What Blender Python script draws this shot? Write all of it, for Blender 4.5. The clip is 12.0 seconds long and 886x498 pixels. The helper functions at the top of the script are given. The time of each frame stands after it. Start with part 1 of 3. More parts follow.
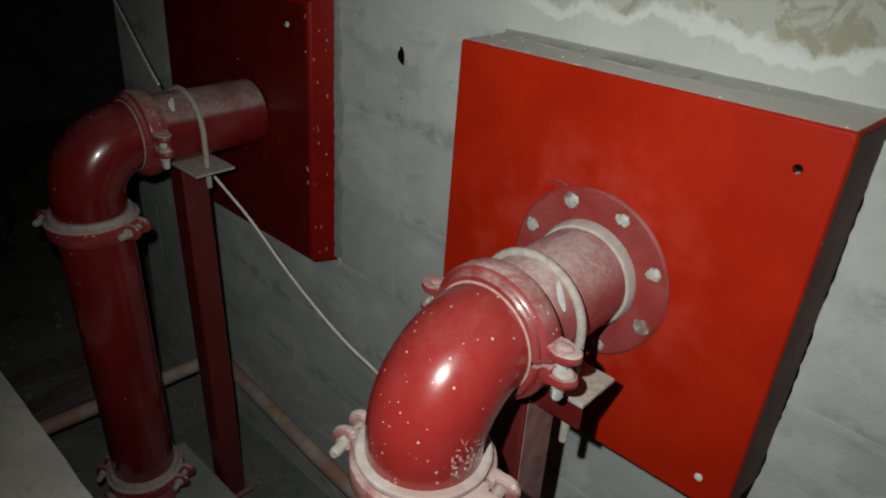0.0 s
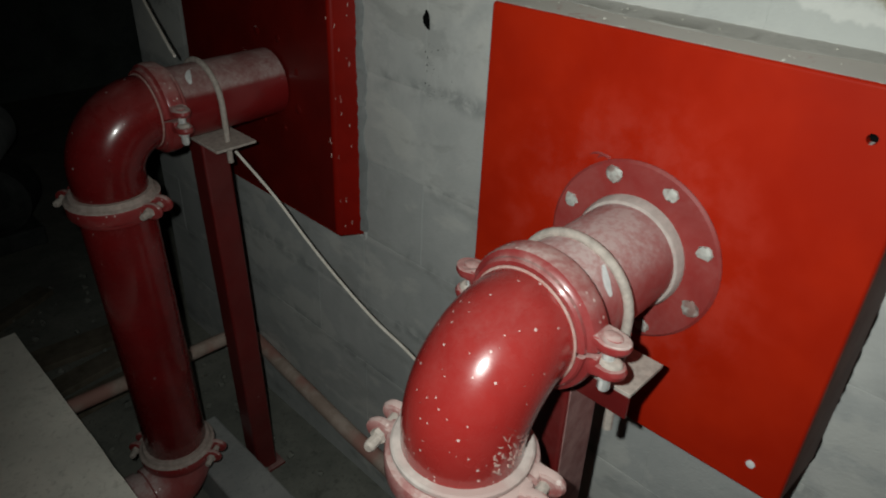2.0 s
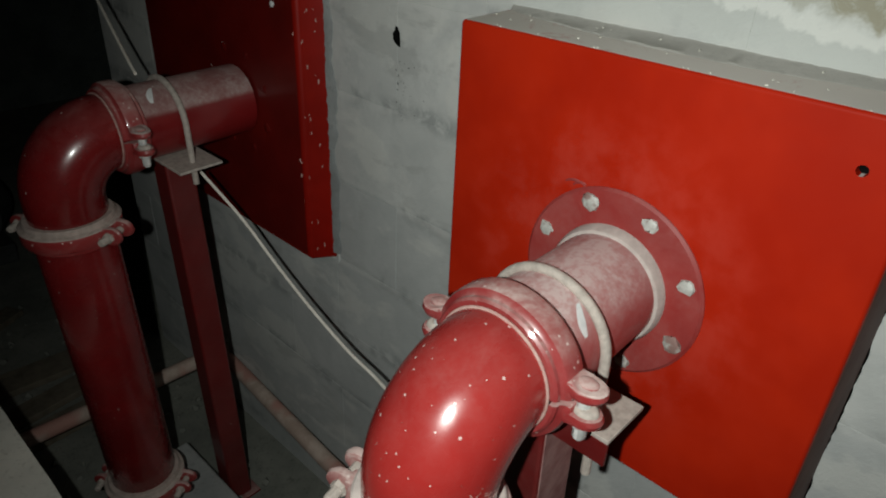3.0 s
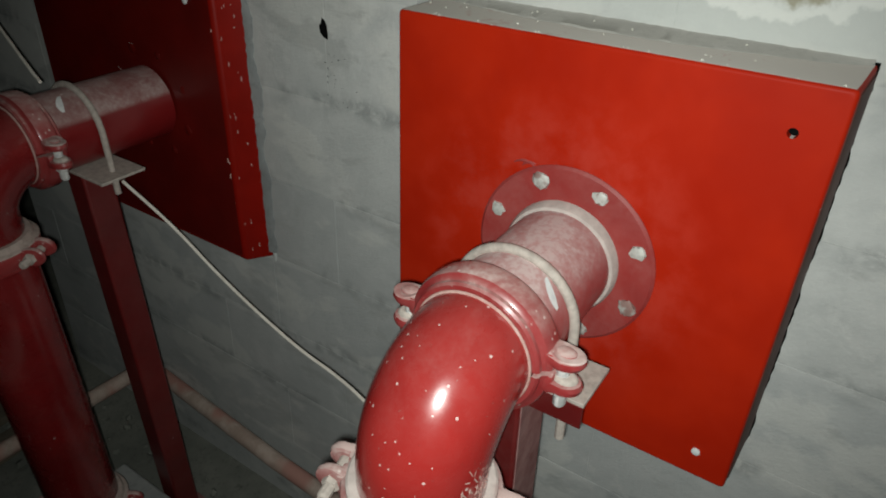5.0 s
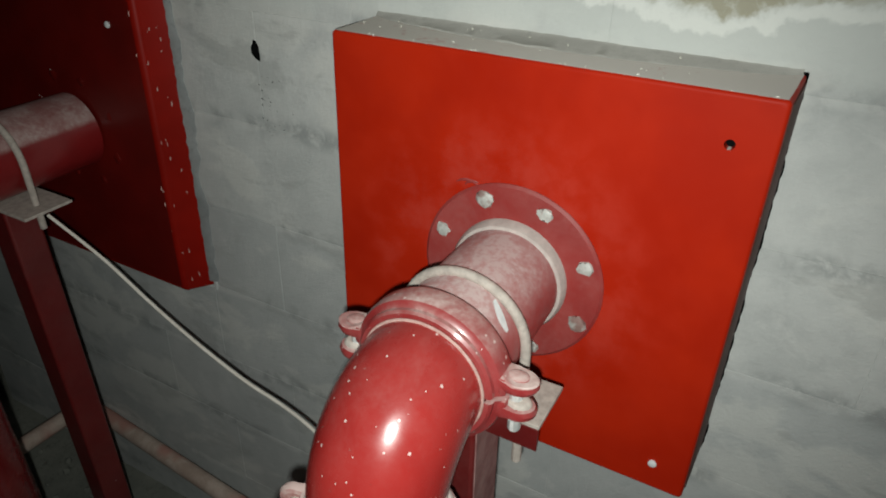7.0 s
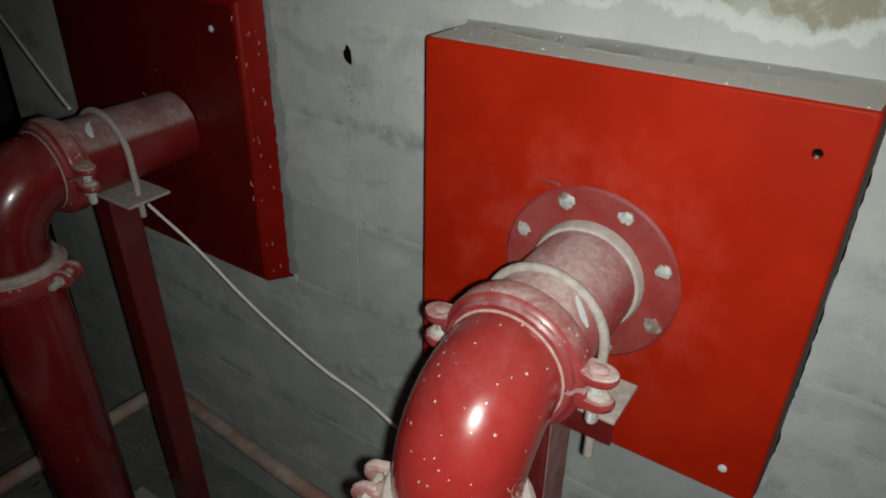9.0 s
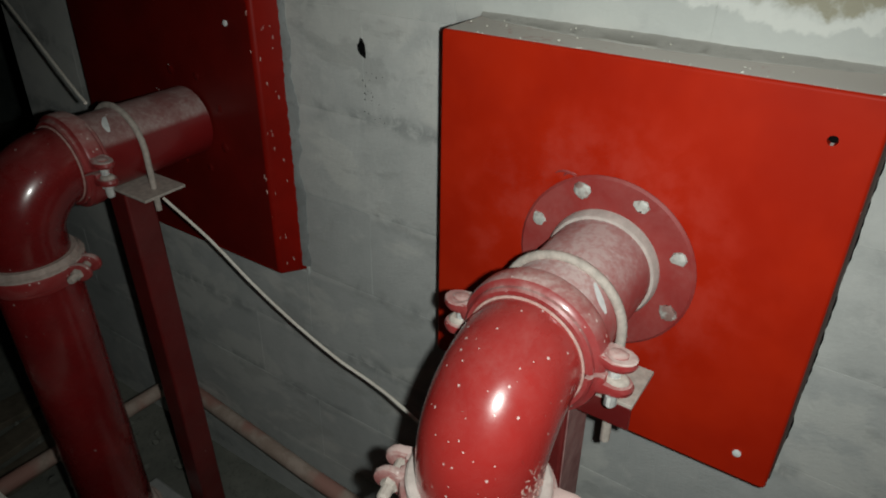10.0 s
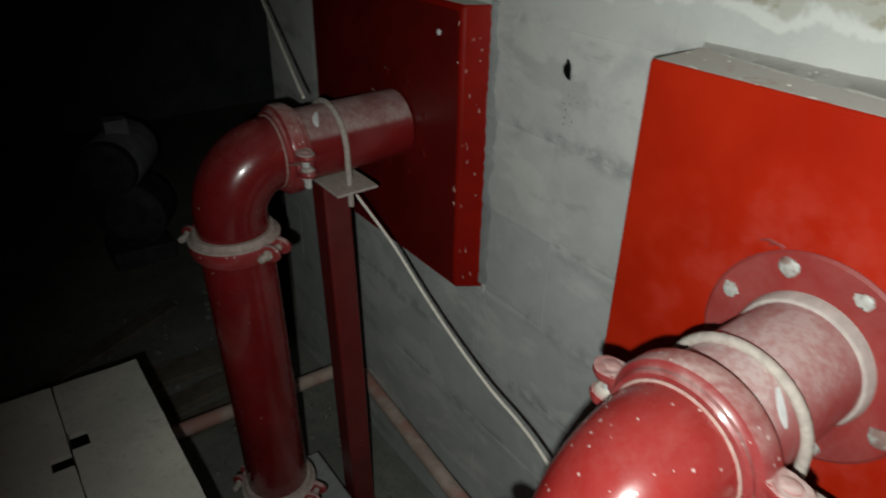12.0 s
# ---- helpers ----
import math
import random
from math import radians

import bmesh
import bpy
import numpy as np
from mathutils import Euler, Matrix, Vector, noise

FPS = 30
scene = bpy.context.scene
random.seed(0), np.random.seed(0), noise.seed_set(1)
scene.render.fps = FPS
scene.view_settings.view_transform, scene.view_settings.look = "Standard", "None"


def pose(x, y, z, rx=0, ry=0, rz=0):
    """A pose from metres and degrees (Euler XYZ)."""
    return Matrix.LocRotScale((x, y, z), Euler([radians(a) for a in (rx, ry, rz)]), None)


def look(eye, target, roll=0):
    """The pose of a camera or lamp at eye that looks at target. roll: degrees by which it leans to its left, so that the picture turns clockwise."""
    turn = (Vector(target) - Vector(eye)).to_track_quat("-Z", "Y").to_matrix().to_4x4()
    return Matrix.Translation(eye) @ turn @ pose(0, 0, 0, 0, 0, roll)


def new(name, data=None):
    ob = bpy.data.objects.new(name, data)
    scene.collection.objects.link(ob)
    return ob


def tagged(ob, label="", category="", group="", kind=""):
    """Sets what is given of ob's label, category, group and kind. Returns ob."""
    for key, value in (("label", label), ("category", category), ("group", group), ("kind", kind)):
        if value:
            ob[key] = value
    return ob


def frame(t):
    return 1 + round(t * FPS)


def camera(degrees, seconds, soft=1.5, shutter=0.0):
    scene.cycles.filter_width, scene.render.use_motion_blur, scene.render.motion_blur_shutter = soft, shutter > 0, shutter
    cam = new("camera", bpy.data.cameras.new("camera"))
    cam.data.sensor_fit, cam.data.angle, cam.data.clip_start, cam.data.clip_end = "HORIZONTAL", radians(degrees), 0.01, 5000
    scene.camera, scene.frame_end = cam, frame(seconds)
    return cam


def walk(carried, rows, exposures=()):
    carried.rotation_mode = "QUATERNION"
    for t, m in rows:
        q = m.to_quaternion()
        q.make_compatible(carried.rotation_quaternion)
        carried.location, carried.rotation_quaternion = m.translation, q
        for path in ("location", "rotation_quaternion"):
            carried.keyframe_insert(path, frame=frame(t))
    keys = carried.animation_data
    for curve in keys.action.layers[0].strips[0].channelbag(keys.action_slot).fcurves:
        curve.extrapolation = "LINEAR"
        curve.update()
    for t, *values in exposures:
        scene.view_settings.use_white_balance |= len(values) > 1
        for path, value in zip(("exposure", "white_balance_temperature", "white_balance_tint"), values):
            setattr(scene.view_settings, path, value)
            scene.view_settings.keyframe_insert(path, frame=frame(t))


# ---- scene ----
cam = camera(66.1, 12.0, soft=1.9, shutter=0.5)
PATH = [
    (0, (-0.827, -0.279, 1.537), (0.509, 0.903, 0.633), 4.5),
    (0.5, (-0.833, -0.285, 1.541), (0.516, 0.871, 0.622), 2.2),
    (1, (-0.835, -0.283, 1.532), (0.552, 0.807, 0.589), 4.2),
    (1.5, (-0.824, -0.269, 1.539), (0.491, 0.895, 0.58), 3.0),
    (2, (-0.794, -0.225, 1.534), (0.461, 0.962, 0.527), 2.6),
    (2.5, (-0.762, -0.196, 1.525), (0.463, 1.013, 0.507), 3.1),
    (3, (-0.727, -0.199, 1.537), (0.558, 0.972, 0.549), 2.7),
    (3.2, (-0.716, -0.206, 1.537), (0.545, 0.983, 0.539), 2.5),
    (4.8, (-0.777, -0.155, 1.546), (0.67, 0.77, 0.521), 1.9),
    (5, (-0.783, -0.151, 1.546), (0.658, 0.792, 0.529), 2.0),
    (5.5, (-0.775, -0.14, 1.543), (0.691, 0.76, 0.523), 2.9),
    (6, (-0.763, -0.138, 1.545), (0.744, 0.712, 0.542), 2.3),
    (6.5, (-0.759, -0.138, 1.545), (0.768, 0.685, 0.549), 2.1),
    (6.7, (-0.757, -0.142, 1.547), (0.775, 0.68, 0.557), 1.8),
    (8.3, (-0.784, -0.13, 1.551), (0.718, 0.783, 0.597), 1.0),
    (8.5, (-0.794, -0.127, 1.556), (0.675, 0.835, 0.599), 0.5),
    (9, (-0.815, -0.132, 1.554), (0.643, 0.838, 0.588), 1.4),
    (9.5, (-0.829, -0.131, 1.553), (0.637, 0.812, 0.572), 1.0),
    (10, (-0.841, -0.123, 1.552), (0.609, 0.848, 0.576), 1.0),
    (10.5, (-0.827, -0.124, 1.556), (0.593, 0.88, 0.57), -0.3),
    (11, (-0.796, -0.133, 1.561), (0.462, 1.073, 0.58), -0.6),
    (11.5, (-0.742, -0.144, 1.557), (0.376, 1.183, 0.562), -0.0),
    (12, (-0.732, -0.114, 1.554), (0.297, 1.302, 0.586), 1.1),
]
walk(cam, [(t, look(eye, target, roll)) for t, eye, target, roll in PATH],
     exposures=[(0, -0.3), (2.5, -0.25), (3, -0.14), (5, -0.02), (6.5, 0.08), (8.5, -0.12), (9.5, -0.16), (11, -0.12), (11.5, -0.02), (12, 0.1)])

# ---- light: one phone lamp beside the lens, in a dark basement ----
world = bpy.data.worlds.new("world")
scene.world = world
world.use_nodes = True
world.node_tree.nodes["Background"].inputs["Color"].default_value = (0.6, 0.8, 1.0, 1)
world.node_tree.nodes["Background"].inputs["Strength"].default_value = 0.003
lamp = new("phone_lamp", bpy.data.lights.new("phone_lamp", "SPOT"))
lamp.data.energy, lamp.data.shadow_soft_size, lamp.data.color = 38.0, 0.009, (0.95, 1.0, 0.95)
lamp.data.spot_size, lamp.data.spot_blend = radians(109), 1.0
lamp.matrix_world = look((-0.800, -0.150, 1.540), (0.0, 0.33, 0.97))

# ---- plan, in metres ----
WALL = 0.115          # face of the block wall
PIPE_R = 0.0765       # level and falling pipes
NEAR_PIPE = (0.160, 1.056)   # y and z of the level axis at the near box
FAR_PIPE = (1.164, 1.052)    # and at the far box
FLOOR = -0.115
COVER_Z = 0.51


# ---- materials ----
def nodes_of(name):
    m = bpy.data.materials.new(name)
    m.use_nodes = True
    return m, m.node_tree, m.node_tree.nodes["Principled BSDF"]


class Tree:
    """Short forms for the nodes used below."""
    def __init__(self, name):
        self.m, self.t, self.bsdf = nodes_of(name)
        self.pos = self.add("ShaderNodeTexCoord").outputs["Object"]
        geo = self.add("ShaderNodeNewGeometry")
        self.world_pos, self.normal = geo.outputs["Position"], geo.outputs["Normal"]

    def add(self, kind):
        return self.t.nodes.new(kind)

    def link(self, a, b):
        self.t.links.new(a, b)

    def put(self, socket, value):
        if isinstance(value, (int, float)):
            socket.default_value = value
        elif isinstance(value, tuple):
            socket.default_value = (*value, 1) if len(value) == 3 else value
        else:
            self.link(value, socket)

    def noise(self, scale, detail=4, rough=0.6, vec=None, warp=0.0):
        n = self.add("ShaderNodeTexNoise")
        n.inputs["Scale"].default_value, n.inputs["Detail"].default_value = scale, detail
        n.inputs["Roughness"].default_value, n.inputs["Distortion"].default_value = rough, warp
        self.link(vec or self.pos, n.inputs["Vector"])
        return n.outputs["Fac"]

    def stretch(self, vec, by):
        n = self.add("ShaderNodeMapping")
        n.inputs["Scale"].default_value = by
        self.link(vec, n.inputs["Vector"])
        return n.outputs[0]

    def cells(self, scale, vec=None):
        n = self.add("ShaderNodeTexVoronoi")
        n.inputs["Scale"].default_value = scale
        self.link(vec or self.pos, n.inputs["Vector"])
        return n.outputs["Distance"], n.outputs["Color"]

    def ramp(self, value, lo, hi, a=0.0, b=1.0):
        n = self.add("ShaderNodeMapRange")
        n.interpolation_type = "SMOOTHSTEP"
        for k, v in ((1, lo), (2, hi), (3, a), (4, b)):
            n.inputs[k].default_value = v
        self.link(value, n.inputs[0])
        return n.outputs[0]

    def math(self, op, a, b=0.0):
        n = self.add("ShaderNodeMath")
        n.operation, n.use_clamp = op, False
        self.put(n.inputs[0], a)
        self.put(n.inputs[1], b)
        return n.outputs[0]

    def mix(self, f, a, b):
        n = self.add("ShaderNodeMix")
        n.data_type = "RGBA"
        self.put(n.inputs[0], f)
        self.put(n.inputs[6], a)
        self.put(n.inputs[7], b)
        return n.outputs[2]

    def up(self):
        s = self.add("ShaderNodeSeparateXYZ")
        self.link(self.normal, s.inputs[0])
        return s.outputs[2]

    def axis(self, vec, k):
        s = self.add("ShaderNodeSeparateXYZ")
        self.link(vec, s.inputs[0])
        return s.outputs[k]

    def random(self):
        return self.add("ShaderNodeObjectInfo").outputs["Random"]

    def bump(self, height, strength=0.3, depth=0.002):
        n = self.add("ShaderNodeBump")
        n.inputs["Strength"].default_value, n.inputs["Distance"].default_value = strength, depth
        self.link(height, n.inputs["Height"])
        self.link(n.outputs["Normal"], self.bsdf.inputs["Normal"])

    def done(self, colour, rough, metal=0.0, coat=0.0, spec=0.5):
        self.put(self.bsdf.inputs["Base Color"], colour)
        self.put(self.bsdf.inputs["Roughness"], rough)
        self.bsdf.inputs["Metallic"].default_value = metal
        self.bsdf.inputs["Coat Weight"].default_value = coat
        self.bsdf.inputs["Coat Roughness"].default_value = 0.12
        self.bsdf.inputs["Specular IOR Level"].default_value = spec
        return self.m


def red_paint(name, dark, light, dust, film, specks, share, blob, rough, coat, dust_colour=(0.50, 0.375, 0.345), lie=0.35, spec=0.5, full=0.95, blotch=0.45, haze=None):
    """Red enamel under cement dust: a thin film all over, a thick coat on what faces up, and white splashes."""
    k = Tree(name)
    colour = k.mix(k.ramp(k.noise(7, 3), 0.3, 0.7), dark, light)
    patchy = k.ramp(k.noise(16, 6, 0.65, warp=0.6), 0.34, 0.66)
    fine = k.ramp(k.noise(120, 4, 0.7), 0.3, 0.75, 0.55, 1.0)
    top = k.ramp(k.up(), lie, max(full, lie + 0.06))
    veil = k.math("MULTIPLY", k.math("ADD", k.math("MULTIPLY", top, dust), film), k.math("MULTIPLY", k.math("ADD", k.math("MULTIPLY", patchy, 1.45 - blotch), blotch), fine))
    veil = k.math("MINIMUM", veil, 0.96)
    colour = k.mix(veil, colour, dust_colour)
    if haze:
        # dust blown over the paint round a fitting at (y, z)
        dy, dz = k.math("SUBTRACT", k.axis(k.pos, 1), haze[0]), k.math("SUBTRACT", k.axis(k.pos, 2), haze[1])
        away = k.math("SQRT", k.math("ADD", k.math("MULTIPLY", dy, dy), k.math("MULTIPLY", dz, dz)))
        cloud = k.math("MULTIPLY", k.ramp(away, 0.13, haze[2], 1.0, 0.0), k.ramp(k.noise(14, 5, 0.65), 0.42, 0.68))
        colour = k.mix(k.math("MULTIPLY", cloud, 0.024), colour, dust_colour)
    dist, tint = k.cells(specks)
    lucky = k.ramp(k.axis(tint, 0), 1 - share, 1.01 - share)
    size = k.math("MULTIPLY", k.math("POWER", k.axis(tint, 1), 1.6), blob)
    spot = k.math("MULTIPLY", k.math("LESS_THAN", dist, size), lucky)
    colour = k.mix(k.math("MULTIPLY", spot, 0.72), colour, (0.72, 0.60, 0.56))
    r = k.math("ADD", k.math("MULTIPLY", veil, 0.55), k.math("ADD", k.math("MULTIPLY", k.noise(40, 3), 0.12), rough))
    k.bump(k.math("ADD", k.noise(60, 4, 0.6), k.math("MULTIPLY", spot, 1.5)), 0.12, 0.001)
    return k.done(colour, r, coat=coat, spec=spec)


ELBOW_RED = red_paint("red_enamel_elbow", (0.265, 0.014, 0.0125), (0.335, 0.020, 0.017), 0.06, 0.022, 100, 0.95, 0.20, 0.20, 0.6)
# darker mix of the elbow's enamel: the lamp's weaker reach put into colour
DIMMED_RED = red_paint("red_enamel_dimmed", (0.14, 0.004, 0.005), (0.19, 0.007, 0.008), 0.1, 0.018, 90, 0.2, 0.20, 0.20, 0.5)
PIPE_RED = red_paint("dusty_red_enamel_pipe", (0.30, 0.018, 0.019), (0.37, 0.026, 0.026), 0.75, 0.20, 50, 0.12, 0.2, 0.34, 0.2, dust_colour=(0.54, 0.42, 0.40), blotch=0.80, lie=0.25)
# far level pipe: base red dimmed likewise, under dust lying on top
FAR_PIPE_RED = red_paint("far_pipe_enamel_dimmed_dusty_top", (0.16, 0.006, 0.007), (0.21, 0.009, 0.010), 0.55, 0.006, 50, 0.12, 0.2, 0.26, 0.4, dust_colour=(0.50, 0.42, 0.39), lie=0.34, full=0.5, blotch=0.7)
CLAMP_RED = red_paint("dusty_red_coupling", (0.22, 0.012, 0.013), (0.29, 0.018, 0.020), 0.75, 0.09, 90, 0.5, 0.25, 0.24, 0.5)
BOX_RED = red_paint("orange_red_box_paint", (0.37, 0.012, 0.0015), (0.44, 0.018, 0.003), 2.6, 0.002, 90, 0.05, 0.12, 0.46, 0.0, (0.74, 0.70, 0.65), 0.93, 0.12, haze=(0.02, 0.29, 0.27))
# far box front: its shade put into the paint as a darker red
LEFT_SHADED_RED = red_paint("red_box_paint_shaded", (0.10, 0.003, 0.0015), (0.14, 0.004, 0.002), 4.0, 0.003, 70, 0.03, 0.16, 0.40, 0.05, (0.60, 0.575, 0.535), 0.93, 0.3)
DUSTY_CLAMP = red_paint("low_coupling_caked_in_dust", (0.22, 0.012, 0.013), (0.29, 0.018, 0.020), 0.9, 0.45, 60, 0.3, 0.25, 0.4, 0.1, lie=-0.2)
# lit copy of the far box's red, for its sides and rolled edges
LEFT_LIT_RED = red_paint("red_box_paint_lit_sides", (0.19, 0.004, 0.001), (0.25, 0.006, 0.002), 4.0, 0.001, 70, 0.04, 0.15, 0.42, 0.0, (0.60, 0.575, 0.535), 0.93, 0.15)
FLANGE_RED = red_paint("dull_red_flange", (0.25, 0.016, 0.014), (0.31, 0.024, 0.02), 0.1, 0.09, 60, 0.05, 0.2, 0.45, 0.0)
POST_RED = red_paint("red_post_paint", (0.10, 0.004, 0.004), (0.14, 0.006, 0.006), 0.4, 0.03, 60, 0.06, 0.2, 0.35, 0.2)


def dusty(name, a, b, rough=0.85, scale=60, depth=0.001, metal=0.0, tint=None):
    k = Tree(name)
    f = k.ramp(k.noise(scale, 5, 0.65), 0.3, 0.7)
    colour = k.mix(f, a, b)
    if tint:
        colour = k.mix(k.ramp(k.noise(scale * 0.2, 3), 0.48, 0.62), colour, tint)
    k.bump(k.noise(scale * 3, 4, 0.7), 0.3, depth)
    return k.done(colour, rough, metal)


DUSTY_STEEL = dusty("dusty_galvanised_steel", (0.34, 0.295, 0.26), (0.48, 0.42, 0.37), 0.8, 90)
GASKET = dusty("cement_dust_rim", (0.42, 0.36, 0.33), (0.57, 0.495, 0.455), 0.85, 45, 0.001, 0, (0.43, 0.31, 0.285))
EAR_DUST = dusty("rosy_dust_on_ear", (0.40, 0.27, 0.245), (0.60, 0.50, 0.46), 0.8, 60, 0.001, 0, (0.34, 0.15, 0.14))
# rim dust of the far couplings, mixed dimmer than the near one
DIM_RIM = dusty("dull_dust_rim", (0.33, 0.265, 0.23), (0.46, 0.37, 0.33), 0.85, 70)
RIM = dusty("pinkish_dust_line", (0.40, 0.22, 0.19), (0.52, 0.36, 0.32), 0.8, 80)
ZINC = dusty("zinc_bolt", (0.55, 0.56, 0.55), (0.75, 0.75, 0.72), 0.45, 120, 0.0006, 0.25)
WORN_BOLT = dusty("bolt_with_worn_paint", (0.40, 0.40, 0.37), (0.60, 0.60, 0.56), 0.6, 130, 0.0008, 0.1, (0.26, 0.16, 0.14))
DUSTY_RED = dusty("pink_dust_on_red", (0.20, 0.085, 0.08), (0.33, 0.20, 0.185), 0.85, 22)
PLASTIC = dusty("dusty_plastic_pipe", (0.36, 0.27, 0.22), (0.50, 0.40, 0.34), 0.75, 25, 0.001, 0, (0.42, 0.22, 0.18))
CORD = dusty("cream_cable_sheath", (0.66, 0.61, 0.53), (0.80, 0.75, 0.67), 0.7, 60)
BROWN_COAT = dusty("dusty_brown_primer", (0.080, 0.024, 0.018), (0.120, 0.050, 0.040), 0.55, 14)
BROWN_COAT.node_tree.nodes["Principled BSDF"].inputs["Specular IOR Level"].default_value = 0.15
# black standing for shade inside the screw hole, crack, mortar hole and slots
BLACK = dusty("black_inner_shade", (0.002, 0.002, 0.002), (0.004, 0.004, 0.004), 1.0, 60)
BLACK.node_tree.nodes["Principled BSDF"].inputs["Specular IOR Level"].default_value = 0.1
DARK_IRON = dusty("dark_dirty_iron", (0.03, 0.035, 0.035), (0.07, 0.075, 0.07), 0.7, 20)
DULL_ALLOY = dusty("dull_alloy", (0.30, 0.32, 0.32), (0.45, 0.46, 0.45), 0.5, 20)
TIMBER = dusty("dirty_timber", (0.10, 0.085, 0.06), (0.18, 0.15, 0.11), 0.9, 18)
WIRE_BLACK = dusty("black_wire_sheath", (0.02, 0.02, 0.02), (0.05, 0.045, 0.04), 0.7, 40)
PAINT_CHIP = dusty("bare_primer_chip", (0.62, 0.64, 0.64), (0.75, 0.76, 0.75), 0.6, 100)


def concrete_block():
    k = Tree("grey_concrete_block")
    vec = k.world_pos
    tone = k.mix(k.ramp(k.noise(3.1, 5, 0.6, vec), 0.3, 0.7), (0.45, 0.46, 0.445), (0.60, 0.605, 0.58))
    tone = k.mix(k.ramp(k.random(), 0, 1, 0.0, 0.10), tone, (0.37, 0.385, 0.38))
    tone = k.mix(k.ramp(k.noise(9, 6, 0.7, vec, 0.35), 0.54, 0.72, 0, 0.30), tone, (0.34, 0.355, 0.35))
    tone = k.mix(k.ramp(k.noise(160, 3, 0.7, vec), 0.62, 0.75, 0, 0.35), tone, (0.60, 0.60, 0.57))
    tone = k.mix(k.ramp(k.noise(24, 5, 0.65, vec, 0.2), 0.42, 0.66, 0, 0.22), tone, (0.38, 0.39, 0.38))
    tone = k.mix(k.ramp(k.noise(5.5, 6, 0.72, vec, 0.6), 0.56, 0.70, 0, 0.5), tone, (0.64, 0.64, 0.61))
    # the lower courses are of a darker, bluer block
    lower = k.ramp(k.math("ADD", k.axis(vec, 2), k.math("MULTIPLY", k.noise(12, 5, 0.65, vec), 0.03)), 0.942, 0.952, 1.0, 0.0)
    tone = k.mix(k.math("MULTIPLY", lower, 0.34), tone, (0.30, 0.32, 0.325))
    # flat smears of mortar left by the trowel
    smooth = k.ramp(k.noise(5.2, 5, 0.55, k.stretch(vec, (1.0, 0.7, 1.3)), 0.3), 0.50, 0.58)
    tone = k.mix(k.math("MULTIPLY", smooth, 0.42), tone, (0.64, 0.635, 0.59))
    dull = k.ramp(k.noise(7.5, 6, 0.62, k.stretch(vec, (1.0, 0.6, 1.4)), 0.3), 0.55, 0.63)
    tone = k.mix(k.math("MULTIPLY", dull, 0.42), tone, (0.34, 0.345, 0.33))
    dist, tint = k.cells(46, vec)
    pit = k.math("MULTIPLY", k.math("LESS_THAN", dist, k.math("MULTIPLY", k.axis(tint, 1), 0.13)), k.ramp(k.axis(tint, 0), 0.66, 0.68))
    tone = k.mix(pit, tone, (0.12, 0.12, 0.115))
    # dark smears of mortar along some of the bed joints
    off = k.math("ADD", k.axis(vec, 2), k.math("MULTIPLY", k.noise(5, 4, 0.6, vec), 0.05))
    bed = k.math("ABSOLUTE", k.math("SUBTRACT", k.math("MODULO", k.math("ADD", off, 1.945), 0.2), 0.1))
    smear = k.math("MULTIPLY", k.ramp(bed, 0.003, 0.030, 1.0, 0.0), k.ramp(k.noise(3.4, 5, 0.65, vec, 0.3), 0.46, 0.56))
    smear = k.math("MULTIPLY", smear, k.ramp(k.noise(26, 5, 0.7, vec, 0.5), 0.36, 0.56))
    tone = k.mix(k.math("MULTIPLY", smear, 0.7), tone, (0.27, 0.28, 0.275))
    pale = k.math("MULTIPLY", k.ramp(bed, 0.004, 0.018, 1.0, 0.0), k.ramp(k.noise(3.1, 4, 0.6, k.pos, 0.3), 0.50, 0.60))
    tone = k.mix(k.math("MULTIPLY", pale, 0.3), tone, (0.66, 0.66, 0.63))
    # pale limewash on the upper courses, a scalloped tide line of white salts, and ochre damp stains above it
    ragged = k.math("ADD", k.axis(vec, 2), k.math("MULTIPLY", k.math("SUBTRACT", k.noise(9, 5, 0.6, vec, 0.3), 0.5), 0.13))
    wash = k.ramp(ragged, 1.335, 1.375)
    tone = k.mix(k.math("MULTIPLY", wash, 0.7), tone, (0.56, 0.58, 0.55))
    damp = k.ramp(ragged, 1.416, 1.428)
    tone = k.mix(k.math("MULTIPLY", damp, 0.75), tone, (0.46, 0.455, 0.39))
    ochre = k.math("MULTIPLY", damp, k.ramp(k.noise(13, 6, 0.7, vec, 0.8), 0.50, 0.60))
    tone = k.mix(k.math("MULTIPLY", ochre, 0.7), tone, (0.31, 0.28, 0.19))
    tide = k.math("MULTIPLY", k.ramp(ragged, 1.396, 1.406), k.ramp(ragged, 1.412, 1.428, 1.0, 0.0))
    tone = k.mix(k.math("MULTIPLY", tide, 0.6), tone, (0.78, 0.785, 0.74))
    h = k.math("ADD", k.math("MULTIPLY", k.noise(38, 6, 0.7, vec), 0.8), k.math("SUBTRACT", k.noise(150, 4, 0.7, vec), k.math("MULTIPLY", pit, 1.5)))
    h = k.math("ADD", h, k.math("SUBTRACT", k.math("MULTIPLY", smooth, 0.25), k.math("MULTIPLY", dull, 0.2)))
    k.bump(h, 0.36, 0.003)
    return k.done(tone, 0.93, spec=0.25)


BLOCK = concrete_block()


